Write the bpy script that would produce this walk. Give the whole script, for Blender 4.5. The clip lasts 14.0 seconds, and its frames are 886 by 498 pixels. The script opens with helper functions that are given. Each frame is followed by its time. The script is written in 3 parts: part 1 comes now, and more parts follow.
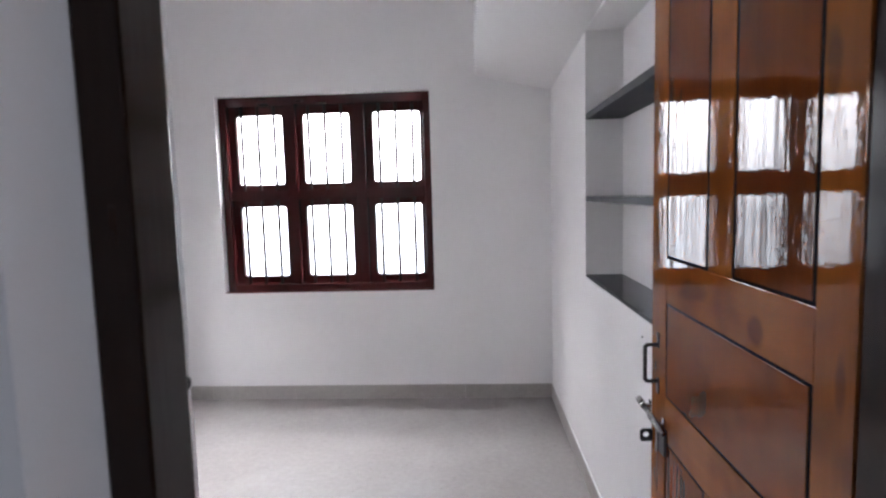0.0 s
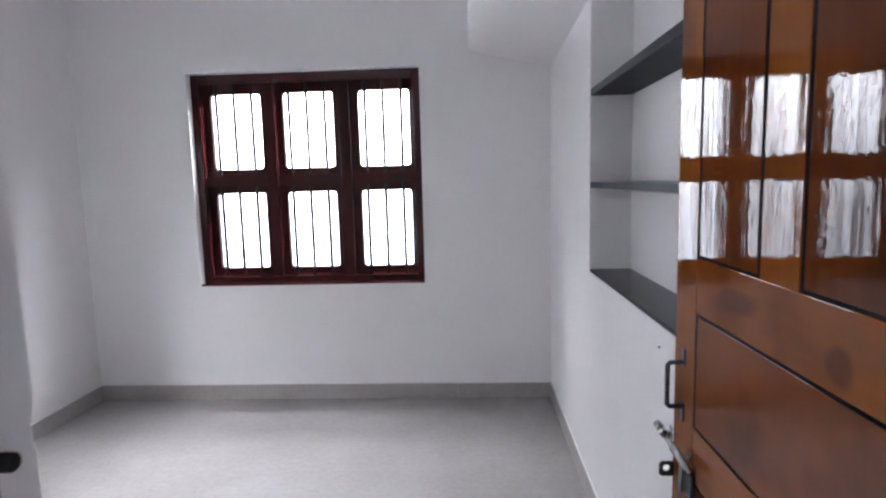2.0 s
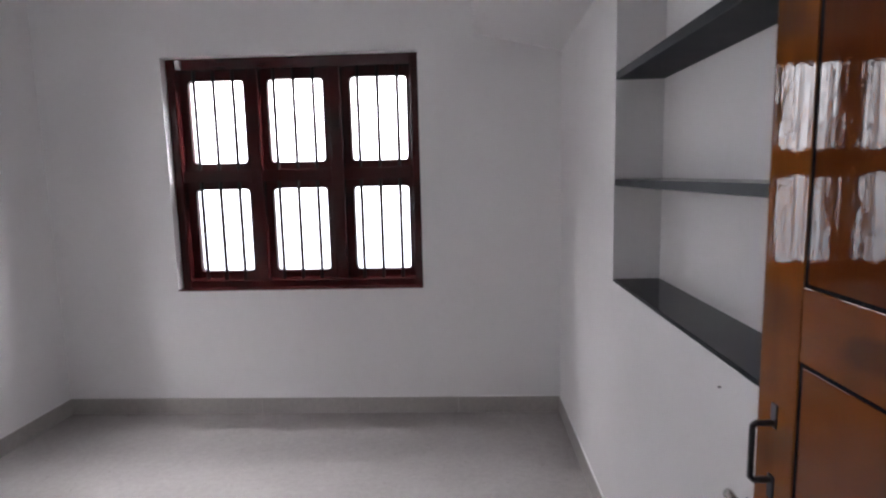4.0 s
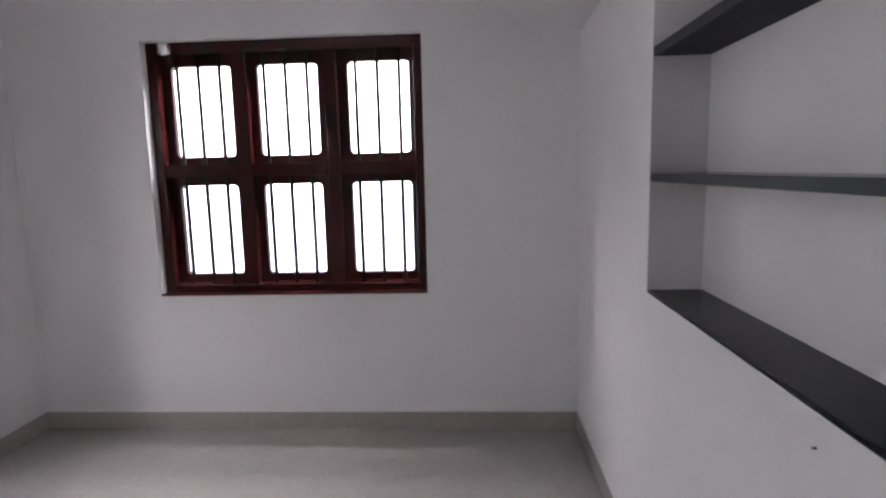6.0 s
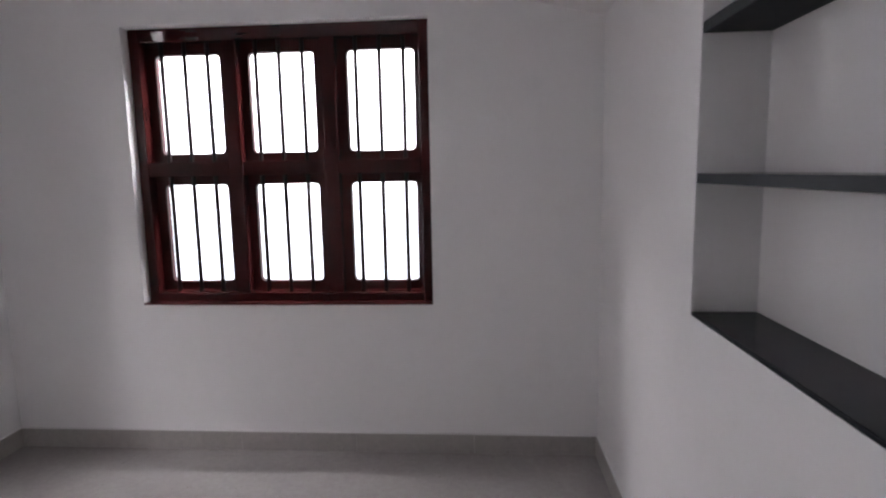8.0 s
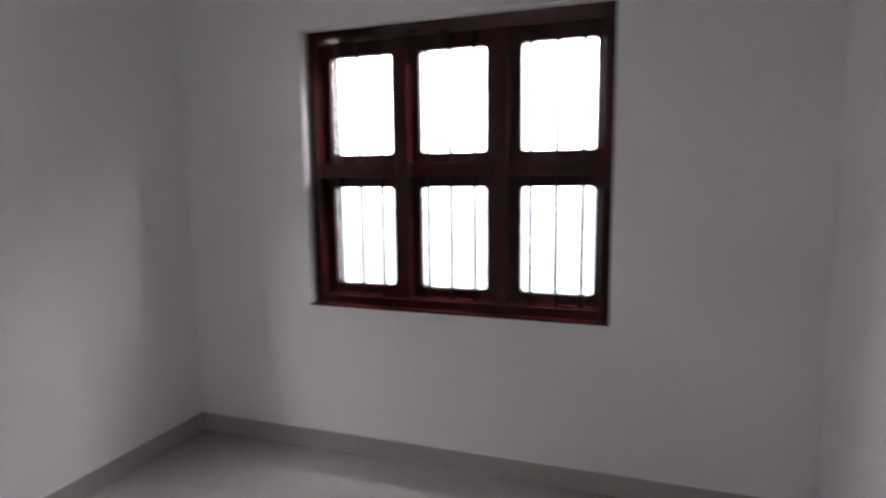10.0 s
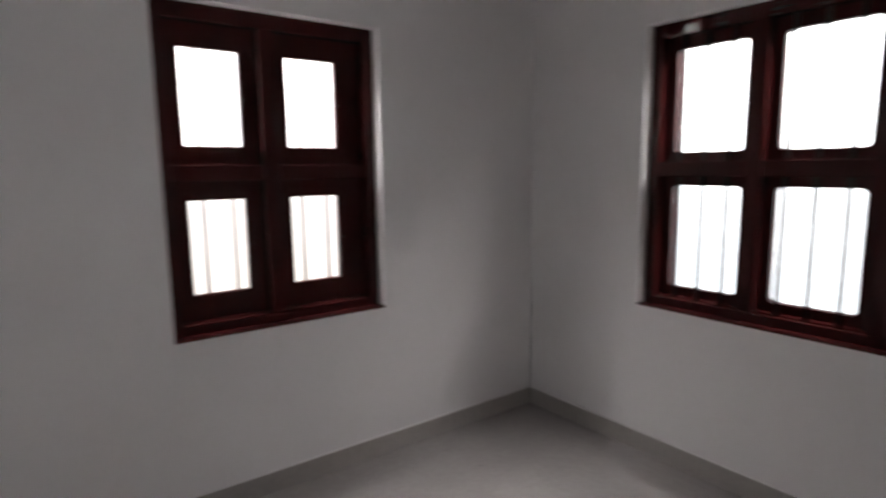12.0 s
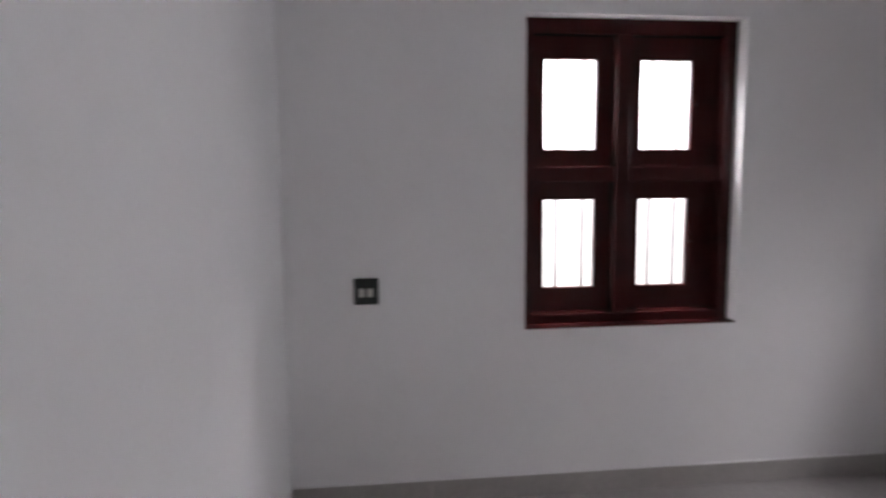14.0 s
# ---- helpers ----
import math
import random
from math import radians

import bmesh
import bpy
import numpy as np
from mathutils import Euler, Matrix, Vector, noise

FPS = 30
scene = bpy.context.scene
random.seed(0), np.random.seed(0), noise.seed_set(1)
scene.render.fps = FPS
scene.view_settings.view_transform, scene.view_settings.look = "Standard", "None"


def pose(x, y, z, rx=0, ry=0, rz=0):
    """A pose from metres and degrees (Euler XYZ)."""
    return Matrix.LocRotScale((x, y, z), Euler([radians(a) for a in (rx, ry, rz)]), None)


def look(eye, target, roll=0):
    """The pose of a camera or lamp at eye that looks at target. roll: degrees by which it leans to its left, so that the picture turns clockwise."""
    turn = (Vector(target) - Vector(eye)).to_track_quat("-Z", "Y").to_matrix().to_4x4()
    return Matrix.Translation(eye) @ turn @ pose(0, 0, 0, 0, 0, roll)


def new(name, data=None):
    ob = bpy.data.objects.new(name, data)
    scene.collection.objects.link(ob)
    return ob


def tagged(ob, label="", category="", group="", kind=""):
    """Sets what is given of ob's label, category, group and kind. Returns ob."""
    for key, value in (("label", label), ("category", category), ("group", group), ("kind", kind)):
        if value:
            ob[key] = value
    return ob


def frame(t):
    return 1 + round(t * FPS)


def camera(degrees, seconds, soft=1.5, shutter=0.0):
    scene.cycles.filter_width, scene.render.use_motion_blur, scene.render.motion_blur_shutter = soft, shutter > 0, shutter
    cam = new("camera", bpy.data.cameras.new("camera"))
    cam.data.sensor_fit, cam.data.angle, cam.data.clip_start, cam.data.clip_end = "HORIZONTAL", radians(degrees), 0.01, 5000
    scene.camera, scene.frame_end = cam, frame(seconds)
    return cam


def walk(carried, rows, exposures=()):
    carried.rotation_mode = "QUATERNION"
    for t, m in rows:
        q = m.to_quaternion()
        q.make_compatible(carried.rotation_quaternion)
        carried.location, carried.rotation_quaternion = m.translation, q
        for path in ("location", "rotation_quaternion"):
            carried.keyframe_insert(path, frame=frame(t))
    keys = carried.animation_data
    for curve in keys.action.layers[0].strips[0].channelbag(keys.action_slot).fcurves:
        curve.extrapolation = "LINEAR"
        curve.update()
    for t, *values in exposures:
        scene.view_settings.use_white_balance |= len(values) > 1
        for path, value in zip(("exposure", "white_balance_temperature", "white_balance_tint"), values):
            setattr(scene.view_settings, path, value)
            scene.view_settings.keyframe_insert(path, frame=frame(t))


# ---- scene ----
# ---------- camera ----------
cam = camera(76.01, 14.0, soft=2.3, shutter=1.0)
PATH = [
    (0, -0.533, -3.928, 1.445, 3.025, -5.477, 1.543),
    (0.5, -0.528, -3.841, 1.449, 3.005, -5.853, 1.641),
    (1, -0.521, -3.757, 1.451, 2.912, -6.024, 1.743),
    (1.5, -0.510, -3.702, 1.446, 2.908, -6.452, 1.701),
    (2, -0.508, -3.650, 1.441, 2.749, -6.875, 1.489),
    (2.5, -0.525, -3.581, 1.446, 2.496, -6.883, 1.374),
    (3, -0.545, -3.492, 1.453, 2.330, -6.999, 1.318),
    (5.5, -0.552, -3.115, 1.442, 2.564, -7.889, 1.206),
    (6, -0.559, -3.034, 1.444, 3.011, -7.883, 1.345),
    (6.5, -0.553, -2.980, 1.447, 3.367, -7.903, 1.206),
    (7, -0.556, -2.914, 1.445, 3.386, -7.833, 1.054),
    (9.5, -0.663, -2.545, 1.428, 12.196, -7.238, 1.041),
    (10, -0.711, -2.519, 1.436, 18.991, -7.223, 0.620),
    (10.5, -0.712, -2.553, 1.449, 26.829, -7.269, 0.510),
    (11, -0.727, -2.561, 1.468, 34.776, -7.762, 0.507),
    (11.5, -0.653, -2.532, 1.480, 43.764, -8.120, 0.609),
    (12, -0.618, -2.506, 1.487, 53.294, -8.093, 0.649),
    (12.5, -0.613, -2.558, 1.488, 61.682, -7.998, 0.707),
    (13, -0.645, -2.596, 1.476, 69.497, -7.914, 0.978),
    (13.5, -0.653, -2.651, 1.452, 76.643, -7.125, 0.868),
    (14, -0.628, -2.665, 1.415, 84.148, -6.005, 0.539),
]
# stops, kelvin, tint
EXPOSURES = [(0.0, 1.76, 6270, 18), (1.0, 1.95, 6220, 17), (2.0, 1.7, 6020, 17), (2.5, 1.58, 6020, 17), (3.0, 1.38, 6240, 19), (5.5, 1.06, 6400, 20), (7.0, 0.98, 6420, 21), (9.5, 0.75, 6500, 20), (10.5, 0.49, 6560, 18), (11.5, 0.23, 6780, 17), (13.0, 0.63, 6620, 19), (14.0, 0.75, 6420, 20)]
walk(cam, [(t, pose(x, y, z, 90 + pitch, roll, yaw)) for t, x, y, z, yaw, pitch, roll in PATH], EXPOSURES)

# ---------- world and light ----------
world = bpy.data.worlds.new("overcast_sky")
scene.world = world
world.use_nodes = True
wn = world.node_tree
sky = wn.nodes.new("ShaderNodeTexSky")
sky.sky_type = "NISHITA"
sky.sun_disc = False
sky.sun_elevation, sky.sun_rotation = radians(50), radians(200)
wn.links.new(sky.outputs[0], wn.nodes["Background"].inputs[0])
wn.nodes["Background"].inputs[1].default_value = 0.1
sun = new("sun", bpy.data.lights.new("sun", "SUN"))
sun.data.energy, sun.data.angle, sun.data.color = 0.8, radians(12), (1.0, 0.97, 0.93)
sun.matrix_world = look((-2, -6, 9), (0, 0, 0))
# (height, strength): white overcast sky over pale neighbouring walls
SKY_LEVELS = [(0.3, 1.8), (1.25, 2.6), (2.2, 6.0), (3.6, 28.0)]
WEST_LEVELS = [(0.3, 1.1), (1.25, 1.5), (2.1, 6.8), (3.6, 32.0)]
# fill light for the hall side, from an added source out of view
HALL_LEVELS = [(0.3, 0.78), (2.2, 0.95)]


def sky_lamp(name, at, aim, wide, high, watts):
    """Stands in for the light of the open sky that falls into a window from above."""
    lamp = new(name, bpy.data.lights.new(name, "AREA"))
    lamp.data.shape, lamp.data.size, lamp.data.size_y, lamp.data.energy = "RECTANGLE", wide, high, watts
    lamp.matrix_world = look(at, aim)


sky_lamp("sky_light_north", (-1.57, 0.46, 2.5), (-1.57, -2.6, 1.2), 1.6, 0.42, 84)
sky_lamp("sky_light_west", (-3.53, -1.55, 2.5), (-0.5, -1.55, 1.2), 1.1, 0.42, 95)


# ---------- materials ----------
def material(name, base, rough=0.6, metal=0.0, coat=0.0, coat_rough=0.05, spec=0.5):
    m = bpy.data.materials.new(name)
    m.use_nodes = True
    b = m.node_tree.nodes["Principled BSDF"]
    b.inputs["Base Color"].default_value = (*base, 1)
    b.inputs["Roughness"].default_value = rough
    b.inputs["Metallic"].default_value = metal
    b.inputs["Coat Weight"].default_value = coat
    b.inputs["Coat Roughness"].default_value = coat_rough
    b.inputs["Specular IOR Level"].default_value = spec
    return m, m.node_tree, b


def node(nt, kind, **inputs):
    n = nt.nodes.new(kind)
    for k, v in inputs.items():
        n.inputs[k.replace("_", " ")].default_value = v
    return n


def coords(nt, scale=(1, 1, 1), kind="Object"):
    tc = nt.nodes.new("ShaderNodeTexCoord")
    mp = nt.nodes.new("ShaderNodeMapping")
    mp.inputs["Scale"].default_value = scale
    nt.links.new(tc.outputs[kind], mp.inputs["Vector"])
    return mp.outputs["Vector"]


def noise_tex(nt, vec, scale, detail=4.0, rough=0.55, distortion=0.0):
    n = node(nt, "ShaderNodeTexNoise", Scale=scale, Detail=detail, Roughness=rough, Distortion=distortion)
    nt.links.new(vec, n.inputs["Vector"])
    return n.outputs["Fac"]


def ramp(nt, fac, stops):
    r = nt.nodes.new("ShaderNodeValToRGB")
    e = r.color_ramp.elements
    while len(e) < len(stops):
        e.new(0.5)
    for el, (p, c) in zip(e, stops):
        el.position, el.color = p, (*c, 1)
    nt.links.new(fac, r.inputs["Fac"])
    return r.outputs["Color"]


def mix(nt, fac, a, b, mode="MIX"):
    n = nt.nodes.new("ShaderNodeMix")
    n.data_type, n.blend_type = "RGBA", mode
    for sock, val in ((n.inputs[0], fac), (n.inputs[6], a), (n.inputs[7], b)):
        if isinstance(val, (int, float)):
            sock.default_value = val
        elif isinstance(val, tuple):
            sock.default_value = (*val, 1)
        else:
            nt.links.new(val, sock)
    return n.outputs[2]


def bump(nt, b, height, strength, distance, socket="Normal", prior=None):
    n = node(nt, "ShaderNodeBump", Strength=strength, Distance=distance)
    nt.links.new(height, n.inputs["Height"])
    if prior:
        nt.links.new(prior, n.inputs["Normal"])
    nt.links.new(n.outputs[0], b.inputs[socket])
    return n.outputs[0]


def span(nt, fac, lo, hi):
    n = nt.nodes.new("ShaderNodeMapRange")
    n.inputs["To Min"].default_value, n.inputs["To Max"].default_value = lo, hi
    nt.links.new(fac, n.inputs["Value"])
    return n.outputs[0]


def plaster(name, base):
    """White emulsion over trowelled plaster: soft roller patches, faint dabs, low waves."""
    m, nt, b = material(name, base, 0.62, spec=0.35)
    v = coords(nt)
    wide = noise_tex(nt, v, 1.3, 3)
    fine = noise_tex(nt, v, 60, 3)
    spots = noise_tex(nt, v, 9, 6, 0.7)
    lo = tuple(c * 0.93 for c in base)
    c1 = ramp(nt, wide, [(0.3, lo), (0.7, base)])
    c2 = ramp(nt, spots, [(0.25, tuple(c * 0.95 for c in base)), (0.5, base)])
    nt.links.new(mix(nt, 0.5, c1, c2), b.inputs["Base Color"])
    nt.links.new(span(nt, spots, 0.5, 0.72), b.inputs["Roughness"])
    n1 = bump(nt, b, wide, 0.25, 0.02)
    n2 = bump(nt, b, spots, 0.18, 0.004, prior=n1)
    bump(nt, b, fine, 0.12, 0.001, prior=n2)
    return m


def stone_floor(name, base, rough):
    """Polished speckled grey floor, mopped and a little stained."""
    m, nt, b = material(name, base, rough)
    v = coords(nt)
    wide = noise_tex(nt, v, 1.6, 4)
    cloud = noise_tex(nt, v, 7, 6, 0.65, 0.4)
    speck = noise_tex(nt, v, 140, 2)
    dots = node(nt, "ShaderNodeTexVoronoi", Scale=16.0)
    nt.links.new(v, dots.inputs["Vector"])
    c1 = ramp(nt, cloud, [(0.3, tuple(c * 0.86 for c in base)), (0.7, tuple(c * 1.05 for c in base))])
    c2 = ramp(nt, speck, [(0.3, tuple(c * 0.86 for c in base)), (0.7, tuple(c * 1.08 for c in base))])
    grit = noise_tex(nt, v, 34, 5, 0.7)
    c2 = mix(nt, 0.5, c2, ramp(nt, grit, [(0.32, tuple(c * 0.74 for c in base)), (0.68, tuple(c * 1.16 for c in base))]))
    c3 = mix(nt, 0.6, c1, c2)
    c4 = ramp(nt, dots.outputs["Distance"], [(0.05, (0.62, 0.58, 0.55)), (0.1, (1, 1, 1))])
    c5 = ramp(nt, wide, [(0.35, (0.93, 0.92, 0.91)), (0.65, (1, 1, 1))])
    nt.links.new(mix(nt, 1.0, mix(nt, 0.5, c3, c4, "MULTIPLY"), c5, "MULTIPLY"), b.inputs["Base Color"])
    nt.links.new(span(nt, cloud, rough * 0.95, rough * 1.1), b.inputs["Roughness"])
    bump(nt, b, cloud, 0.02, 0.001)
    return m


def varnished(name, dark, mid, light, grain=(9.0, 9.0, 0.55), coat_rough=0.03, streak=0.12, patches=0.5, coat=1.0, spec=0.0, worn=0.82, coat_ior=1.5, knots=()):
    """Varnished timber: long grain, cloudy stain patches, brush streaks in the varnish."""
    m, nt, b = material(name, mid, 0.5, coat=coat, coat_rough=coat_rough, spec=spec)
    b.inputs["Coat IOR"].default_value = coat_ior
    oi = nt.nodes.new("ShaderNodeObjectInfo")
    tc = nt.nodes.new("ShaderNodeTexCoord")
    off = nt.nodes.new("ShaderNodeVectorMath")
    off.operation = "SCALE"
    off.inputs[0].default_value = (7.0, 5.0, 9.0)
    nt.links.new(oi.outputs["Random"], off.inputs["Scale"])
    add = nt.nodes.new("ShaderNodeVectorMath")
    nt.links.new(tc.outputs["Object"], add.inputs[0])
    nt.links.new(off.outputs[0], add.inputs[1])
    mp = nt.nodes.new("ShaderNodeMapping")
    mp.inputs["Scale"].default_value = grain
    nt.links.new(add.outputs[0], mp.inputs["Vector"])
    g = noise_tex(nt, mp.outputs[0], 4.0, 6, 0.6, 0.2)
    cloud = noise_tex(nt, add.outputs[0], 5.0, 2, 0.5, 0.0)
    c1 = ramp(nt, g, [(0.25, dark), (0.5, mid), (0.75, light)])
    c2 = ramp(nt, cloud, [(0.3, tuple(c * 0.6 for c in mid)), (0.48, (mid[0] * 1.1, mid[1] * 1.05, mid[2])), (0.7, light)])
    colour = mix(nt, patches, c1, c2)
    ragged = noise_tex(nt, tc.outputs["Object"], 14.0, 3, 0.5)
    for y, z, ry, rz, lean in knots:
        # a dark knot in the wood: centre, half sizes and how far it slants
        at = nt.nodes.new("ShaderNodeMapping")
        at.vector_type = "TEXTURE"
        at.inputs["Location"].default_value = (0.0, y, z)
        at.inputs["Rotation"].default_value = (radians(lean), 0.0, 0.0)
        at.inputs["Scale"].default_value = (1000.0, ry, rz)
        nt.links.new(tc.outputs["Object"], at.inputs["Vector"])
        far = nt.nodes.new("ShaderNodeVectorMath")
        far.operation = "LENGTH"
        nt.links.new(at.outputs[0], far.inputs[0])
        wide = nt.nodes.new("ShaderNodeMath")
        nt.links.new(far.outputs["Value"], wide.inputs[0])
        nt.links.new(ragged, wide.inputs[1])
        inside = nt.nodes.new("ShaderNodeMapRange")
        for k, v in (("From Min", 1.15), ("From Max", 1.6), ("To Min", 0.58), ("To Max", 0.0)):
            inside.inputs[k].default_value = v
        nt.links.new(wide.outputs[0], inside.inputs["Value"])
        colour = mix(nt, inside.outputs[0], colour, tuple(c * k for c, k in zip(mid, (0.32, 0.42, 0.9))))
    nt.links.new(colour, b.inputs["Base Color"])

    def stretched(k_cross, k_along):
        mp = nt.nodes.new("ShaderNodeMapping")
        mp.inputs["Scale"].default_value = [k_along * v if v < 1 else k_cross * v for v in grain]
        nt.links.new(add.outputs[0], mp.inputs["Vector"])
        return mp.outputs[0]

    def limits(fac, a, b_, lo, hi):
        n = nt.nodes.new("ShaderNodeMapRange")
        for k, v in (("From Min", a), ("From Max", b_), ("To Min", lo), ("To Max", hi)):
            n.inputs[k].default_value = v
        nt.links.new(fac, n.inputs["Value"])
        return n.outputs[0]

    # thin slivers, bunched together, where the brush left little varnish
    sliver = limits(noise_tex(nt, stretched(2.6, 1.6), 4.0, 4, 0.65), 0.41, 0.53, 0.0, 1.0)
    bunch = limits(noise_tex(nt, stretched(0.55, 0.9), 4.0, 3, 0.5), 0.44, 0.66, 0.0, 0.9)
    either = nt.nodes.new("ShaderNodeMath")
    either.operation = "MAXIMUM"
    nt.links.new(sliver, either.inputs[0])
    nt.links.new(bunch, either.inputs[1])
    nt.links.new(limits(either.outputs[0], 0.0, 1.0, coat * worn, coat), b.inputs["Coat Weight"])
    if streak > 0.025:
        wave = noise_tex(nt, add.outputs[0], 24.0, 3, 0.55)
        w1 = bump(nt, b, wave, 0.3 * min(1.0, streak * 12), 0.0009, "Coat Normal")
        bump(nt, b, noise_tex(nt, stretched(2.0, 0.4), 4.0, 3, 0.55), streak, 0.0012, "Coat Normal", w1)
    bump(nt, b, g, 0.1, 0.0008)
    return m


def granite(name, r0, r1, spec=0.12):
    m, nt, b = material(name, (0.02, 0.022, 0.024), 0.45, spec=spec)
    v = coords(nt)
    s = noise_tex(nt, v, 220, 2)
    w = noise_tex(nt, v, 5, 5)
    c = ramp(nt, s, [(0.4, (0.007, 0.0085, 0.011)), (0.62, (0.013, 0.016, 0.021)), (0.78, (0.034, 0.04, 0.05))])
    nt.links.new(mix(nt, 0.35, c, ramp(nt, w, [(0.35, (0.007, 0.0085, 0.011)), (0.7, (0.018, 0.022, 0.029))])), b.inputs["Base Color"])
    nt.links.new(span(nt, w, r0, r1), b.inputs["Roughness"])
    return m


def steel(name, base, rough):
    m, nt, b = material(name, base, rough, metal=1.0)
    v = coords(nt, (1, 1, 0.2))
    s = noise_tex(nt, v, 120, 4)
    nt.links.new(span(nt, s, rough * 0.7, rough * 1.5), b.inputs["Roughness"])
    nt.links.new(ramp(nt, s, [(0.3, tuple(c * 0.75 for c in base)), (0.7, base)]), b.inputs["Base Color"])
    return m


def plastic(name, base, rough=0.35, spec=0.5):
    m, nt, b = material(name, base, rough, spec=spec)
    s = noise_tex(nt, coords(nt), 80, 3)
    nt.links.new(span(nt, s, rough * 0.8, rough * 1.3), b.inputs["Roughness"])
    return m


def pane_glass(name, rough=0.04):
    m, nt, b = material(name, (1, 1, 1), rough)
    b.inputs["Transmission Weight"].default_value = 1.0
    b.inputs["IOR"].default_value = 1.1
    return m


def clear_glass(name):
    """Thin clear pane: straight through, with a faint mirror gloss."""
    m = bpy.data.materials.new(name)
    m.use_nodes = True
    nt = m.node_tree
    nt.nodes.remove(nt.nodes["Principled BSDF"])
    gloss = node(nt, "ShaderNodeBsdfGlossy", Roughness=0.02)
    clear = node(nt, "ShaderNodeBsdfTransparent", Color=(0.97, 0.985, 0.98, 1))
    fres = node(nt, "ShaderNodeFresnel", IOR=1.45)
    both = nt.nodes.new("ShaderNodeMixShader")
    for k, out in enumerate((fres.outputs[0], clear.outputs[0], gloss.outputs[0])):
        nt.links.new(out, both.inputs[k])
    nt.links.new(both.outputs[0], nt.nodes["Material Output"].inputs["Surface"])
    return m


def glow(name, top, low, levels, tint0=0.6, tint1=2.2):
    """Overcast daylight: dimmer and tinted over the ground and the neighbouring walls, brightest overhead.
    levels: (height, strength) from the ground up to four metres."""
    m = bpy.data.materials.new(name)
    m.use_nodes = True
    nt = m.node_tree
    nt.nodes.remove(nt.nodes["Principled BSDF"])
    em = nt.nodes.new("ShaderNodeEmission")
    g = nt.nodes.new("ShaderNodeNewGeometry")
    sep = nt.nodes.new("ShaderNodeSeparateXYZ")
    nt.links.new(g.outputs["Position"], sep.inputs[0])
    mr = nt.nodes.new("ShaderNodeMapRange")
    mr.inputs["From Min"].default_value, mr.inputs["From Max"].default_value = tint0, tint1
    nt.links.new(sep.outputs["Z"], mr.inputs["Value"])
    n = noise_tex(nt, g.outputs["Position"], 1.8, 3)
    c = ramp(nt, mr.outputs[0], [(0.0, low), (1.0, top)])
    nt.links.new(mix(nt, 0.25, c, ramp(nt, n, [(0.3, low), (0.65, top)])), em.inputs["Color"])
    most = max(v for _, v in levels)
    up = nt.nodes.new("ShaderNodeMath")
    up.operation = "DIVIDE"
    up.inputs[1].default_value = 4.0
    nt.links.new(sep.outputs["Z"], up.inputs[0])
    lit = ramp(nt, up.outputs[0], [(z / 4.0, (v / most,) * 3) for z, v in levels])
    gain = nt.nodes.new("ShaderNodeMath")
    gain.operation = "MULTIPLY"
    gain.inputs[1].default_value = most
    nt.links.new(lit, gain.inputs[0])
    nt.links.new(gain.outputs[0], em.inputs["Strength"])
    nt.links.new(em.outputs[0], nt.nodes["Material Output"].inputs["Surface"])
    return m


WALL = plaster("white_emulsion", (0.875, 0.87, 0.87))
# blue put into the colour for the cool light bounced from the hall
HALL_WALL = plaster("hall_bluish_emulsion", (0.66, 0.70, 0.76))
CEIL = plaster("ceiling_white", (0.86, 0.86, 0.86))
FLOOR = stone_floor("grey_floor", (0.425, 0.405, 0.392), 0.22)
SKIRT = stone_floor("grey_skirting", (0.44, 0.418, 0.395), 0.35)
DOORWOOD = varnished("varnished_door_wood", (0.14, 0.037, 0.008), (0.24, 0.073, 0.0135), (0.32, 0.108, 0.021), streak=0.09, patches=0.85, worn=0.3, coat=0.85, knots=((-3.132, 1.6, 0.02, 0.055, 0), (-3.17, 1.175, 0.013, 0.045, 0)))
DOORRAIL = varnished("varnished_rail_wood", (0.14, 0.037, 0.007), (0.23, 0.067, 0.012), (0.31, 0.1, 0.019), grain=(9.0, 0.55, 9.0), streak=0.02, patches=0.8, coat=0.8, knots=((-2.655, 1.215, 0.085, 0.026, -8), (-2.944, 1.197, 0.032, 0.03, 0)))
DOORPANEL = varnished("varnished_panel_wood", (0.105, 0.026, 0.006), (0.15, 0.039, 0.009), (0.19, 0.053, 0.012), streak=0.09, patches=0.75, worn=0.25, coat=0.85)
DOORPANEL_H = varnished("varnished_middle_panel_wood", (0.13, 0.033, 0.006), (0.18, 0.047, 0.009), (0.23, 0.066, 0.012), grain=(5.0, 0.8, 5.0), streak=0.0, coat_rough=0.06, worn=1.0, patches=0.85, coat=0.85)
FRAMEWOOD = varnished("dark_frame_wood", (0.006, 0.0022, 0.0012), (0.011, 0.004, 0.002), (0.018, 0.0065, 0.0032), coat_rough=0.18, coat=0.6, streak=0.04, worn=0.9)
WINHEAD = varnished("maroon_gloss_wood", (0.03, 0.0058, 0.0058), (0.038, 0.0072, 0.0072), (0.047, 0.009, 0.0086), grain=(0.55, 9.0, 9.0), coat_rough=0.035, streak=0.04, coat=1.0, worn=0.6, coat_ior=1.55)
WINWOOD = varnished("maroon_window_wood", (0.03, 0.0058, 0.0058), (0.038, 0.0072, 0.0072), (0.047, 0.009, 0.0086), coat_rough=0.2, streak=0.03, coat=0.5, worn=0.85)
GROOVE = material("groove_black", (0.008, 0.004, 0.003), 0.8, spec=0.05)[0]
GRANITE = granite("black_polished_granite", 0.1, 0.22)
HONED = granite("black_honed_granite", 0.4, 0.6)
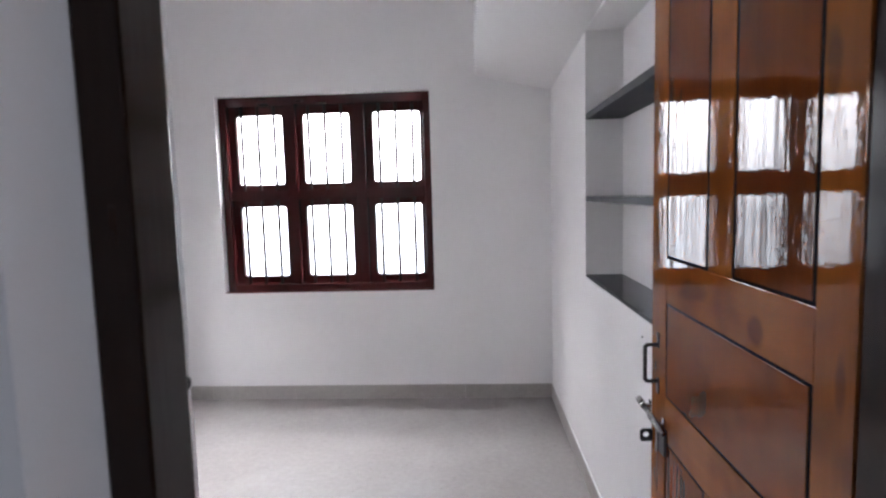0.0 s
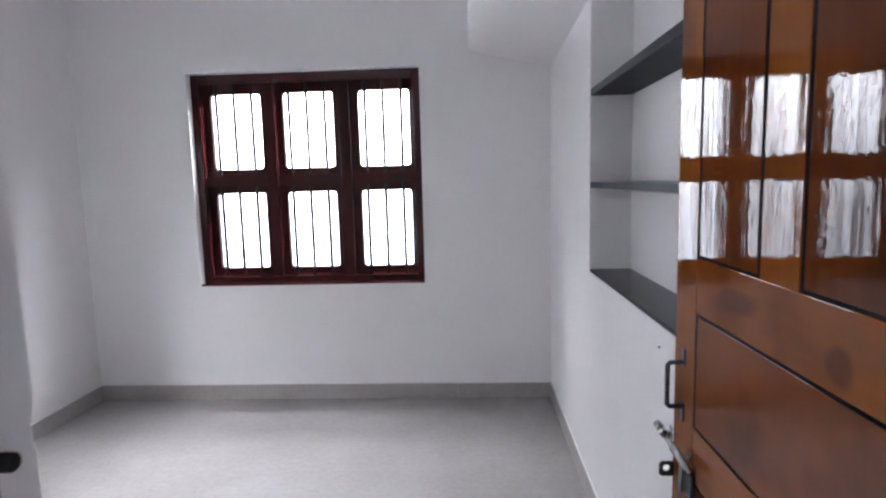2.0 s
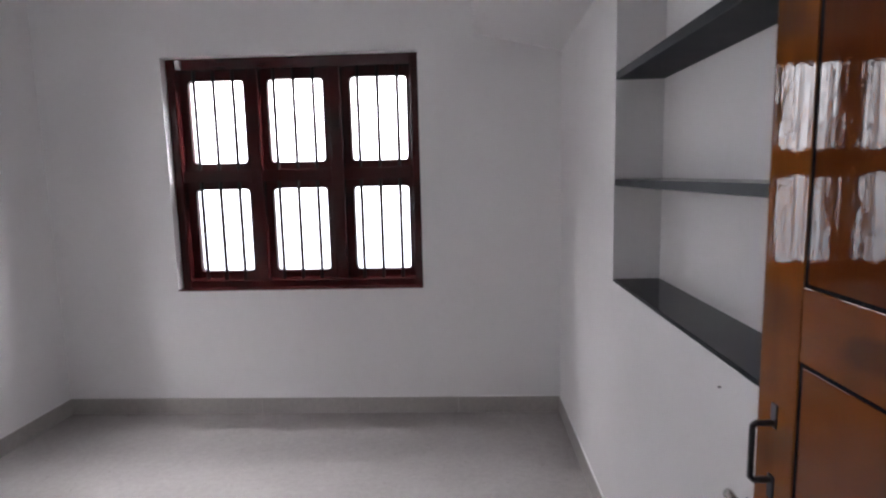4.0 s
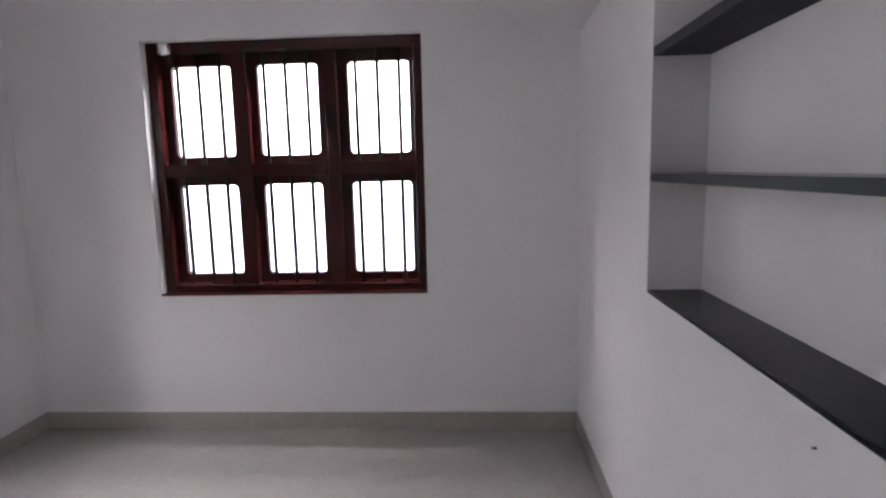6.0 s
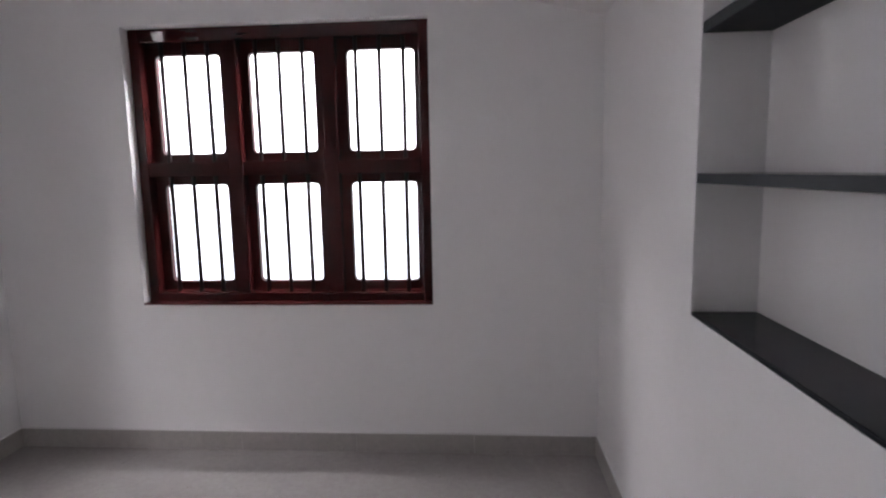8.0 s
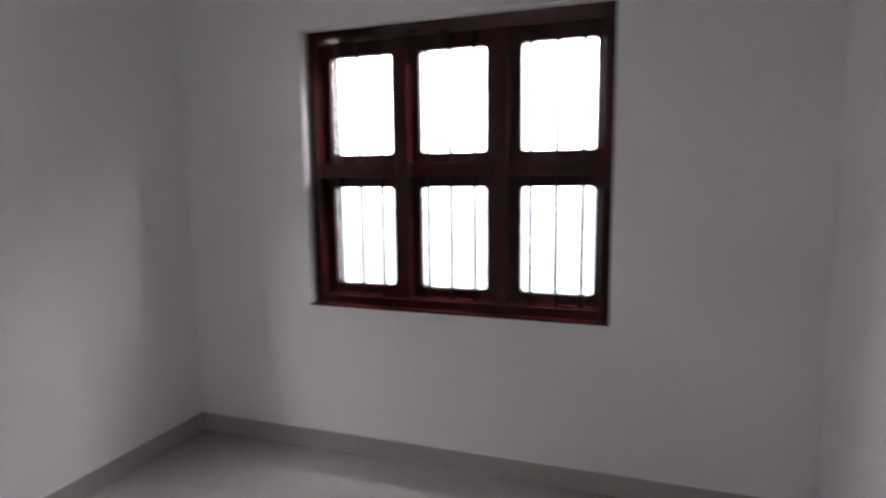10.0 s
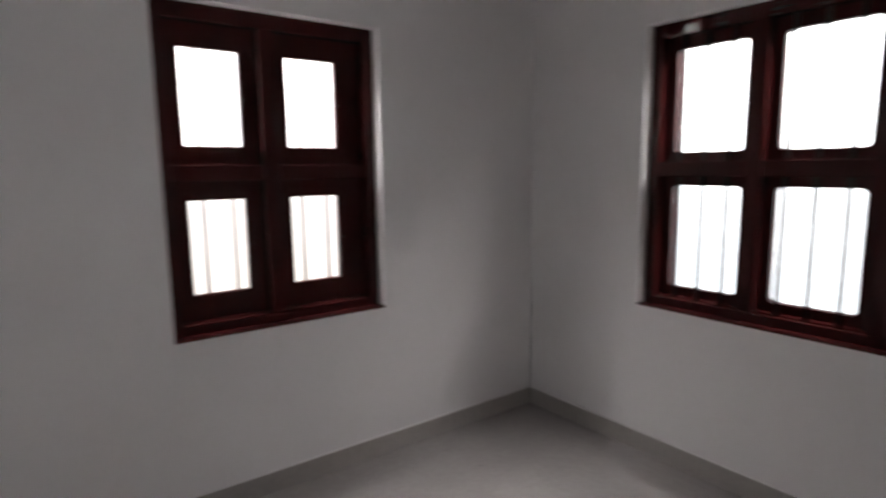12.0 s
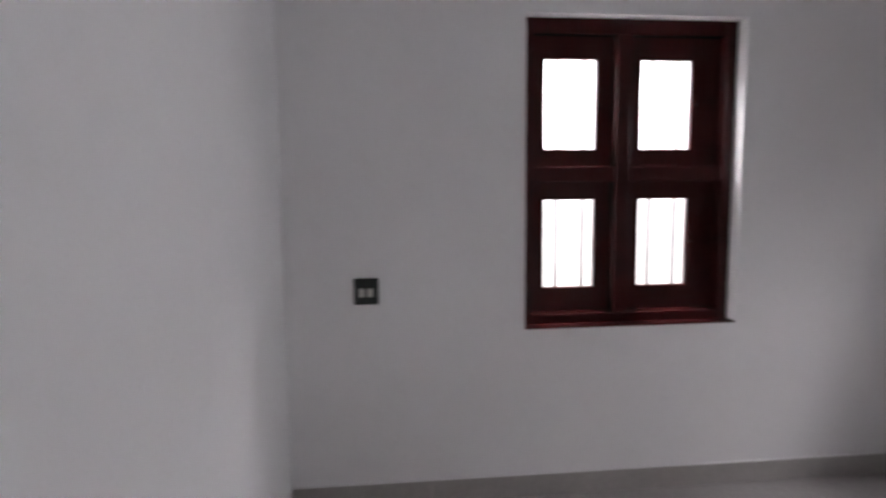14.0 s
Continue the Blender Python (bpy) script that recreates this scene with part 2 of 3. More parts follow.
GRANITE_EDGE = granite("bluish_granite_edge", 0.25, 0.5, 0.1)
STEEL = steel("bright_steel", (0.48, 0.46, 0.44), 0.2)
DARKSTEEL = steel("dark_steel", (0.11, 0.105, 0.105), 0.35)
BARPAINT = plastic("bar_black_paint", (0.016, 0.008, 0.008), 0.55, 0.2)
SWITCHPLATE = plastic("charcoal_plate", (0.025, 0.03, 0.03), 0.4)
ROCKER = plastic("ivory_rocker", (0.72, 0.72, 0.66), 0.3)
GLASS = clear_glass("window_glass")
FROSTED = pane_glass("frosted_glass", 0.42)
RUBBER = plastic("black_rubber", (0.012, 0.012, 0.012), 0.55)
SKYWHITE = glow("overcast_glow", (1.0, 1.0, 1.0), (0.84, 0.93, 1.0), SKY_LEVELS)
WESTWHITE = glow("west_glow", (1.0, 1.0, 1.0), (0.93, 0.9, 0.8), WEST_LEVELS, 0.7, 1.6)
# glow of the added hall fill sheet
HALL_FILL = glow("hall_glow", (1.0, 1.0, 1.0), (0.8, 0.9, 1.0), HALL_LEVELS)


# ---------- mesh helpers ----------
def add_box(bm, lo, hi, bevel=0.0):
    r = bmesh.ops.create_cube(bm, size=1.0)
    vs = r["verts"]
    for v in vs:
        for i in range(3):
            v.co[i] = lo[i] if v.co[i] < 0 else hi[i]
    if bevel:
        es = list({e for v in vs for e in v.link_edges})
        bmesh.ops.bevel(bm, geom=es, offset=bevel, segments=2, profile=0.6, affect="EDGES")
    return bm


def box(lo, hi, bevel=0.0):
    return add_box(bmesh.new(), lo, hi, bevel)


def add_rod(bm, a, b, r, seg=12):
    a, b = Vector(a), Vector(b)
    m = Matrix.Translation((a + b) / 2) @ (b - a).to_track_quat("Z", "Y").to_matrix().to_4x4()
    bmesh.ops.create_cone(bm, cap_ends=True, segments=seg, radius1=r, radius2=r, depth=(b - a).length, matrix=m)
    return bm


def shade(bm, on):
    for f in bm.faces:
        f.smooth = on


def mesh_of(name, bm, mat, smooth=False):
    bmesh.ops.recalc_face_normals(bm, faces=bm.faces)
    shade(bm, smooth)
    me = bpy.data.meshes.new(name)
    bm.to_mesh(me)
    bm.free()
    me.materials.append(mat)
    return me


def part(name, bm, mat, parent=None, label="", smooth=False):
    ob = new(name, mesh_of(name, bm, mat, smooth))
    ob.parent = parent
    if label:
        tagged(ob, label)
    return ob


def thing(name, at, label, category, kind="", group=""):
    ob = new(name)
    ob.location = at
    return tagged(ob, label, category, group, kind)


def local(parent, ob):
    """Keeps a part, built in world metres, where it is under a parent that stands elsewhere."""
    ob.matrix_parent_inverse = Matrix.Translation(-parent.location)
    return ob


def wall_mesh(us, zs, holes, place, depth):
    """A slab of wall over the grid lines us x zs, with open cells where holes say; place(u, z, d) gives the point."""
    bm = bmesh.new()
    us, zs = sorted(us), sorted(zs)
    cache = {}

    def vert(i, j, k):
        if (i, j, k) not in cache:
            cache[i, j, k] = bm.verts.new(place(us[i], zs[j], depth if k else 0.0))
        return cache[i, j, k]

    def solid(i, j):
        if not (0 <= i < len(us) - 1 and 0 <= j < len(zs) - 1):
            return False
        u, z = (us[i] + us[i + 1]) / 2, (zs[j] + zs[j + 1]) / 2
        return not any(a < u < b and c < z < d for a, b, c, d in holes)

    for i in range(len(us) - 1):
        for j in range(len(zs) - 1):
            if not solid(i, j):
                continue
            for k in (0, 1):
                bm.faces.new([vert(i, j, k), vert(i + 1, j, k), vert(i + 1, j + 1, k), vert(i, j + 1, k)])
            for di, dj, a, b in ((-1, 0, (i, j), (i, j + 1)), (1, 0, (i + 1, j), (i + 1, j + 1)), (0, -1, (i, j), (i + 1, j)), (0, 1, (i, j + 1), (i + 1, j + 1))):
                if not solid(i + di, j + dj):
                    bm.faces.new([vert(*a, 0), vert(*b, 0), vert(*b, 1), vert(*a, 1)])
    return bm


def structure(name, bm, mat, label, category, smooth=False):
    return tagged(part(name, bm, mat, None, "", smooth), label, category, "", "structure")


# ---------- plan ----------
W, S, H = -3.074, -3.10, 3.0                 # west wall, south wall, ceiling
T = 0.23                                     # outer walls
HALL_Y = -3.42                               # hall face of the south wall
NWIN = (-2.318, -0.818, 0.78, 2.161)           # x0, x1, z0, z1
WWIN = (-2.051, -1.053, 0.784, 2.159)        # y0, y1, z0, z1
NICHE = (-2.46, -1.19, 1.034, 2.18)         # y0, y1, z0, z1
NICHE_D = 0.176
DOOR_X0, DOOR_X1, DOOR_Z = -0.978, 0.0, 2.12

structure("floor", box((W - T, HALL_Y, -0.12), (NICHE_D + 0.12, T, 0.0)), FLOOR, "polished pale grey speckled stone floor", "floor")
structure("floor_hall", box((W - T, HALL_Y - 3.2, -0.12), (1.6, HALL_Y, 0.0)), FLOOR, "polished pale grey stone floor of the hall", "floor")
structure("ceiling", box((W - T, HALL_Y, H), (NICHE_D + 0.12, T, H + 0.12)), CEIL, "white painted flat concrete ceiling", "ceiling")
structure("ceiling_hall", box((W - T, HALL_Y - 3.2, H), (1.6, HALL_Y, H + 0.12)), CEIL, "white painted flat hall ceiling", "ceiling")
structure("wall_north", wall_mesh([W - T, *NWIN[:2], 0.0], [0, *NWIN[2:], H], [NWIN], lambda u, z, d: (u, d, z), T),
          WALL, "white painted plaster wall with a wide window opening", "wall")
structure("wall_west", wall_mesh([S, *WWIN[:2], 0.0], [0, *WWIN[2:], H], [WWIN], lambda u, z, d: (W - d, u, z), T),
          WALL, "white painted plaster wall with a two-light window opening", "wall")
structure("wall_east", wall_mesh([S, *NICHE[:2], T], [0, *NICHE[2:], H], [NICHE], lambda u, z, d: (d, u, z), NICHE_D),
          WALL, "white painted plaster wall with a recessed shelf niche", "wall")
structure("wall_niche_back", box((NICHE_D, S, 0), (NICHE_D + 0.12, T, H)), WALL, "white painted back of the shelf niche", "wall")
structure("wall_south", wall_mesh([W - T, DOOR_X0, DOOR_X1, NICHE_D + 0.12], [0, DOOR_Z, H], [(DOOR_X0, DOOR_X1, -1, DOOR_Z)], lambda u, z, d: (u, S - d, z), S - HALL_Y),
          WALL, "white painted plaster wall with the door opening", "wall")


def soffit():
    """Boxed-in slab along the east wall, its underside falling towards the wall."""
    bm = bmesh.new()
    x0 = -0.503
    low = lambda x, y: 2.128 - 0.222 * x - 0.042 * y
    pts = [(x, y) for y in (S, 0.0) for x in (x0, 0.0)]
    a = [bm.verts.new((x, y, low(x, y))) for x, y in pts]
    b = [bm.verts.new((x, y, H)) for x, y in pts]
    for q in ((0, 1, 3, 2),):
        bm.faces.new([a[i] for i in q])
        bm.faces.new([b[i] for i in q])
    for i, j in ((0, 1), (1, 3), (3, 2), (2, 0)):
        bm.faces.new([a[i], a[j], b[j], b[i]])
    es = [e for e in bm.edges if abs(e.verts[0].co.x - x0) < 1e-4 and abs(e.verts[1].co.x - x0) < 1e-4 and max(v.co.z for v in e.verts) < 2.6]
    bmesh.ops.bevel(bm, geom=es, offset=0.012, segments=3, profile=0.5, affect="EDGES")
    return bm


structure("soffit", soffit(), WALL, "white plastered boxed-in soffit along the wall above the niche", "soffit")

# hall behind the doorway; these walls are out of view and close it in
HX0, HX1, HY = W - T, 1.6, HALL_Y - 3.2
# added opening, never in view; a glowing sheet behind it lights the doorway
HALL_GAP = (-6.1, -4.3, 0.9, 2.2)
structure("wall_hall_south", box((HX0 - 0.2, HY - T, 0), (HX1 + T, HY, H)), HALL_WALL, "plain unseen hall wall tinted pale blue", "wall")
structure("wall_hall_west", box((HX0 - 0.2, HY, 0), (HX0, S, H)), HALL_WALL, "plain unseen hall wall tinted pale blue", "wall")
structure("wall_hall_east", wall_mesh([HY, *HALL_GAP[:2], HALL_Y + 0.3], [0, *HALL_GAP[2:], H], [HALL_GAP], lambda u, z, d: (HX1 + d, u, z), T), HALL_WALL, "unseen bluish hall wall with an added opening for fill light", "wall")
structure("wall_hall_north", box((NICHE_D + 0.12, HALL_Y, 0), (HX1, HALL_Y + 0.3, H)), HALL_WALL, "plain unseen hall wall tinted pale blue", "wall")
structure("backdrop_hall", box((HX1 + T + 0.12, HALL_GAP[0] - 0.3, HALL_GAP[2] - 0.3), (HX1 + T + 0.14, HALL_GAP[1] + 0.3, HALL_GAP[3] + 0.3)), HALL_FILL, "added glowing sheet outside the unseen hall opening", "sky")
structure("backdrop_north", box((-3.2, 0.75, -0.7), (2.6, 0.8, 3.7)), SKYWHITE, "blown-out white overcast sky outside the window", "sky")
structure("backdrop_west", box((W - 0.80, -4.8, -0.7), (W - 0.75, 0.7, 3.7)), WESTWHITE, "blown-out white overcast sky outside the window", "sky")


# ---------- windows ----------
def ring(u0, u1, z0, z1, a0, a1, b0, b1, d0, d1, radius, place, seg=6):
    """A flat sash: outer rectangle u0..u1, z0..z1, and an opening a0..a1, b0..b1 with rounded corners."""
    bm = bmesh.new()
    inner, outer = [], []
    for cu, cz, su, sz, start in ((a1, b1, -1, -1, 0), (a0, b1, 1, -1, 90), (a0, b0, 1, 1, 180), (a1, b0, -1, 1, 270)):
        for k in range(seg + 1):
            a = radians(start + 90 * k / seg)
            inner.append((cu + su * radius + radius * math.cos(a), cz + sz * radius + radius * math.sin(a)))
            outer.append((u1 if su < 0 else u0, z1 if sz < 0 else z0))
    n = len(inner)
    rows = []
    lip = 0.004
    for pts, d, grow in ((outer, d0, 0), (inner, d0, lip), (inner, d0 + lip, 0), (inner, d1, 0), (outer, d1, 0)):
        row = []
        for (u, z) in pts:
            if grow:
                cu, cz = (a0 + a1) / 2, (b0 + b1) / 2
                u, z = u + grow * (1 if u > cu else -1), z + grow * (1 if z > cz else -1)
            row.append(bm.verts.new(place(u, z, d)))
        rows.append(row)
    for r1, r2 in zip(rows, rows[1:] + rows[:1]):
        for i in range(n):
            j = (i + 1) % n
            bm.faces.new([r1[i], r1[j], r2[j], r2[i]])
    bmesh.ops.remove_doubles(bm, verts=bm.verts, dist=1e-5)
    return bm


def window(name, at, label, u0, u1, z0, z1, lights, rows, jamb, place, bars, radius, front, head_mat, glass, bar_depth, bar_r):
    """Timber window: outer frame, mullions, transom, a glazed sash in each light and upright steel bars before it.
    lights: (u0, u1) of the glass; rows: (z0, z1) of the glass."""
    w = thing(name, at, label, "window", "structure")
    put = lambda n, bm, mat, parent=None, lab="", sm=False: (local(w, part(n, bm, mat, w, lab, sm)) if parent is None else part(n, bm, mat, parent, lab, sm))

    def bar_box(a0, a1, b0, b1, d0, d1, bevel=0.006):
        p, q = place(a0, b0, d0), place(a1, b1, d1)
        return box([min(i, j) for i, j in zip(p, q)], [max(i, j) for i, j in zip(p, q)], bevel)

    back = front + 0.10
    head, sill = jamb + 0.012, jamb
    put("jamb", bar_box(u0, u0 + jamb, z0, z1, front, back), WINWOOD)
    put("jamb", bar_box(u1 - jamb, u1, z0, z1, front, back), WINWOOD)
    hb = bar_box(u0 + jamb, u1 - jamb, z1 - head, z1, front + 0.002, back, 0)
    face, foot = Vector(place(0, 0, front + 0.002)), Vector(place(0, 0, front + 0.0125))
    shift = foot - face
    for v in hb.verts:
        d = (v.co - Vector(place(0, 0, front + 0.002))).dot(shift.normalized())
        if abs(d) < 1e-4 and v.co.z < z1 - head / 2:
            v.co += shift
    bmesh.ops.bevel(hb, geom=list(hb.edges), offset=0.005, segments=2, profile=0.6, affect="EDGES")
    put("head", hb, head_mat)
    put("sill", bar_box(u0 + jamb, u1 - jamb, z0, z0 + sill, front + 0.002, back), WINWOOD)
    put("sill_board", bar_box(u0 + 0.001, u1 - 0.001, z0 + 0.001, z0 + 0.011, -0.002, front - 0.001, 0.002), WINWOOD)
    mulls = [(a[1] + b[0]) / 2 for a, b in zip(lights, lights[1:])]
    mw = 0.036
    for m in mulls:
        put("mullion", bar_box(m - mw, m + mw, z0 + sill, z1 - head, front + 0.003, back), WINWOOD)
    tz = (rows[0][1] + rows[1][0]) / 2
    edges = [u0 + jamb] + [e for m in mulls for e in (m - mw, m + mw)] + [u1 - jamb]
    cells = list(zip(edges[::2], edges[1::2]))
    for a, b in cells:
        put("transom", bar_box(a, b, tz - 0.036, tz + 0.036, front + 0.004, back), WINWOOD)
    bands = [(z0 + sill, tz - 0.036), (tz + 0.036, z1 - head)]
    for (a, b), (ga, gb) in zip(cells, lights):
        for (c, d), (gc, gd) in zip(bands, rows):
            g = -0.004
            sash = put("sash", ring(a + g, b - g, c + g, d - g, ga, gb, gc, gd, front + 0.062, front + 0.094, radius, place), WINWOOD, None, "maroon painted wooden sash")
            pane = put("pane", bar_box(ga - 0.008, gb + 0.008, gc - 0.008, gd + 0.008, front + 0.078, front + 0.082, 0), glass)
            pane.visible_shadow = False
            pin = bmesh.new()
            add_rod(pin, place(gb + 0.016, (gc + gd) / 2, front + 0.064), place(gb + 0.016, (gc + gd) / 2, front + 0.05), 0.0035, 8)
            put("stay_pin", pin, STEEL, None, "small steel stay pin", True)
            bead = put("bead", bar_box(a + 0.01, b - 0.01, c, c + 0.008, front + 0.03, front + 0.06, 0.002), WINWOOD)
        for k in bars:
            u = (ga + gb) / 2 + k
            bm = add_rod(bmesh.new(), place(u, z0 + sill - 0.01, front + bar_depth), place(u, z1 - head + 0.01, front + bar_depth), bar_r)
            put("bar", bm, BARPAINT, None, "black painted round steel bar", True)
    return w


NL = [(-2.217, -1.886), (-1.734, -1.403), (-1.233, -0.900)]
window("window_1", (-1.57, 0.0, NWIN[2]), "maroon painted wooden window with six barred panes", *NWIN, NL, [(0.884, 1.390), (1.551, 2.041)], 0.052,
       lambda u, z, d: (u, d, z), (-0.118, 0.0, 0.118), 0.022, 0.058, WINHEAD, GLASS, 0.036, 0.0106)
WL = [(-1.932, -1.692), (-1.474, -1.236)]
window("window_2", (W, -1.55, WWIN[2]), "maroon painted wooden window with four barred panes", *WWIN, WL, [(0.951, 1.361), (1.593, 1.996)], 0.052,
       lambda u, z, d: (W - d, u, z), (-0.05, 0.078), 0.003, 0.062, WINWOOD, FROSTED, 0.108, 0.0095)


# ---------- niche shelves ----------
def shelf(z0, z1, label):
    y0, y1 = NICHE[0] + 0.002, NICHE[1] - 0.002
    s = tagged(part("granite_shelf", box((0.0052, y0, z0), (NICHE_D - 0.002, y1, z1), 0.001), GRANITE), label, "shelf", "granite niche shelves")
    s.data.materials.append(HONED)
    for f in s.data.polygons:
        f.material_index = 0 if f.normal.z > 0.5 else 1
    part("front_edge", box((0.0012, y0, z0), (0.005, y1, z1), 0.0014), GRANITE_EDGE, s, "polished bluish black granite edge")
    return s


shelf(1.0345, 1.044, "dark polished granite slab forming the niche sill")
shelf(1.394, 1.420, "dark polished granite shelf set into the white niche")
shelf(1.777, 1.805, "dark polished granite shelf set into the white niche")

# ---------- door frame and door ----------
FY0, FY1 = -3.30, -3.205
frame_ob = thing("door_frame", (-0.48, -3.245, 0.0), "dark brown varnished wooden door frame in the wall", "door frame", "structure")
for nm, lo, hi in (("post", (-0.977, FY0, 0), (-0.921, FY1, 2.115)), ("post", (-0.052, FY0, 0), (-0.002, FY1, 2.115)), ("lintel", (-0.921, FY0, 2.06), (-0.052, FY1, 2.115))):
    local(frame_ob, part(nm, box(lo, hi, 0.004), FRAMEWOOD, frame_ob))



def plaster_arris():
    """Hand-floated plaster strip between the door post and the room, with an uneven, chipped edge."""
    bm = bmesh.new()
    rows, n = [], 150
    for k in range(n + 1):
        z = 0.106 + (DOOR_Z - 0.108) * k / n
        wob = [0.0016 * noise.noise((z * 7.0, c * 3.1, 0.4)) + 0.0012 * noise.noise((z * 31.0, c * 5.3, 2.0)) for c in range(4)]
        chip = max(0.0, noise.noise((z * 13.0, 8.0, 1.0)) - 0.42) * 0.016
        out = -0.9735 + wob[0]
        rows.append([bm.verts.new(p) for p in ((-0.9785, FY1 + 0.001, z), (out, FY1 + 0.001 + wob[1], z), (out, S - 0.003, z),
                                               (out - chip, S + 0.0015 + wob[2] - chip, z), (-0.9785, S + 0.0025 + wob[3] * 0.5, z))])
    for a, b in zip(rows, rows[1:]):
        for k in range(4):
            bm.faces.new([a[k], a[k + 1], b[k + 1], b[k]])
        bm.faces.new([a[4], a[0], b[0], b[4]])
    bm.faces.new(rows[0])
    bm.faces.new(rows[-1])
    return bm


structure("trim_doorway", plaster_arris(), WALL, "uneven white plaster edge beside the dark door post", "trim")

DX0, DX1 = -0.052, -0.016                    # leaf faces, the leaf stands open along the east wall
DY0, DY1, DZ0, DZ1 = -3.2, -2.378, 0.012, 2.052
door = thing("door_1", (-0.034, DY0, DZ0), "open glossy orange-brown varnished panelled wooden door", "door", "structure")


def door_part(name, bm, mat, parent=None, label="", smooth=False):
    ob = part(name, bm, mat, parent or door, label, smooth)
    return ob if parent else local(door, ob)


PY = ((-2.738, -2.488), (-3.110, -2.846))    # the two columns of panels
PZ = ((0.19, 0.795), (0.912, 1.158), (1.272, 1.93))
stile = lambda a, b, c, d: box((DX0, a, c), (DX1, b, d), 0.0015)
door_part("stile", stile(PY[0][1], DY1, DZ0, DZ1), DOORWOOD)
door_part("stile", stile(DY0, PY[1][0], DZ0, DZ1), DOORWOOD)
for c, d in ((DZ0, PZ[0][0]), (PZ[0][1], PZ[1][0]), (PZ[1][1], PZ[2][0]), (PZ[2][1], DZ1)):
    door_part("rail", stile(PY[1][0], PY[0][1], c, d), DOORRAIL)
for c, d in (PZ[0], PZ[2]):
    door_part("muntin", stile(PY[1][1], PY[0][0], c, d), DOORWOOD)
panels = [(*PY[0], *PZ[0]), (*PY[1], *PZ[0]), (PY[1][0], PY[0][1], *PZ[1]), (*PY[0], *PZ[2]), (*PY[1], *PZ[2])]
for a, b, c, d in panels:
    door_part("groove", box((DX0 + 0.0014, a + 0.0005, c + 0.0005), (DX1 - 0.0014, b - 0.0005, d - 0.0005)), GROOVE, None, "blackened groove round the panel")
    g, gz = 0.011, 0.0065
    bm = box((DX0 + 0.0003, a + g, c + gz), (DX1 - 0.0003, b - g, d - gz), 0.0008)
    door_part("panel", bm, DOORPANEL_H if b - a > 0.4 else DOORPANEL, None, "reddish brown varnished panel")


def bent_rod(pts, r, seg=10):
    bm = bmesh.new()
    for p, q in zip(pts, pts[1:]):
        add_rod(bm, p, q, r, seg)
    for p in pts[1:-1]:
        bmesh.ops.create_uvsphere(bm, u_segments=seg, v_segments=6, radius=r, matrix=Matrix.Translation(p))
    return bm


hy = -2.432
grip_x = DX0 - 0.035
handle = door_part("handle", bent_rod([(DX0, hy, 1.035), (grip_x + 0.006, hy, 1.035), (grip_x, hy, 1.029), (grip_x, hy, 0.942), (grip_x + 0.006, hy, 0.936), (DX0, hy, 0.936)], 0.005), DARKSTEEL, None, "dark steel pull handle", True)
for z in (1.035, 0.936):
    s = 0.012 if z > 1 else -0.012
    part("rose", box((DX0 - 0.003, hy - 0.008, z + s - 0.02), (DX0 + 0.001, hy + 0.008, z + s + 0.02), 0.001), DARKSTEEL, handle)
bolt = door_part("bolt", add_rod(bmesh.new(), (DX0 - 0.018, -2.335, 0.846), (DX0 - 0.018, -2.53, 0.832), 0.0065), STEEL, None, "bright steel sliding bolt", True)
for y, z in ((-2.365, 0.8435), (-2.475, 0.8355)):
    bm = add_rod(bmesh.new(), (DX0 - 0.018, y - 0.006, z), (DX0 - 0.018, y + 0.006, z), 0.0095)
    add_box(bm, (DX0 - 0.014, y - 0.006, z - 0.0045), (DX0 + 0.001, y + 0.006, z + 0.0045), 0.001)
    add_box(bm, (DX0 - 0.002, y - 0.008, z - 0.016), (DX0 + 0.001, y + 0.008, z + 0.016), 0.001)
    part("staple", bm, STEEL, bolt)
part("knob", add_rod(bmesh.new(), (DX0 - 0.018, -2.322, 0.847), (DX0 - 0.018, -2.345, 0.8455), 0.0095), STEEL, bolt, "", True)
part("barrel", add_rod(bmesh.new(), (DX0 - 0.018, -2.43, 0.8392), (DX0 - 0.018, -2.515, 0.8331), 0.0095, 16), STEEL, bolt, "", True)
part("hasp", box((DX0 - 0.012, -2.462, 0.752), (DX0 - 0.008, -2.448, 0.842), 0.0015), STEEL, bolt, "hanging steel hasp strip")
part("lock_plate", box((DX0 - 0.007, -2.502, 0.758), (DX0 + 0.001, -2.456, 0.828), 0.002), DARKSTEEL, bolt, "dark steel lock plate")


def keeper():
    bm = bmesh.new()
    n = 16
    rows = []
    for x in (-0.0015, 0.0015):
        o, i = [], []
        for k in range(n):
            a = 2 * math.pi * (k + 0.5) / n
            ca, sa = math.cos(a), math.sin(a)
            s = 0.018 / max(abs(ca), abs(sa))
            o.append(bm.verts.new((DX0 - 0.016 + ca * s, -2.388 + x, 0.768 + sa * s)))
            i.append(bm.verts.new((DX0 - 0.018 + ca * 0.008, -2.388 + x, 0.770 + sa * 0.008)))
        rows.append((o, i))
    (o1, i1), (o2, i2) = rows
    for k in range(n):
        j = (k + 1) % n
        for q in ((o1[k], o1[j], i1[j], i1[k]), (o2[k], o2[j], i2[j], i2[k]), (o1[k], o1[j], o2[j], o2[k]), (i1[k], i1[j], i2[j], i2[k])):
            bm.faces.new(q)
    return bm


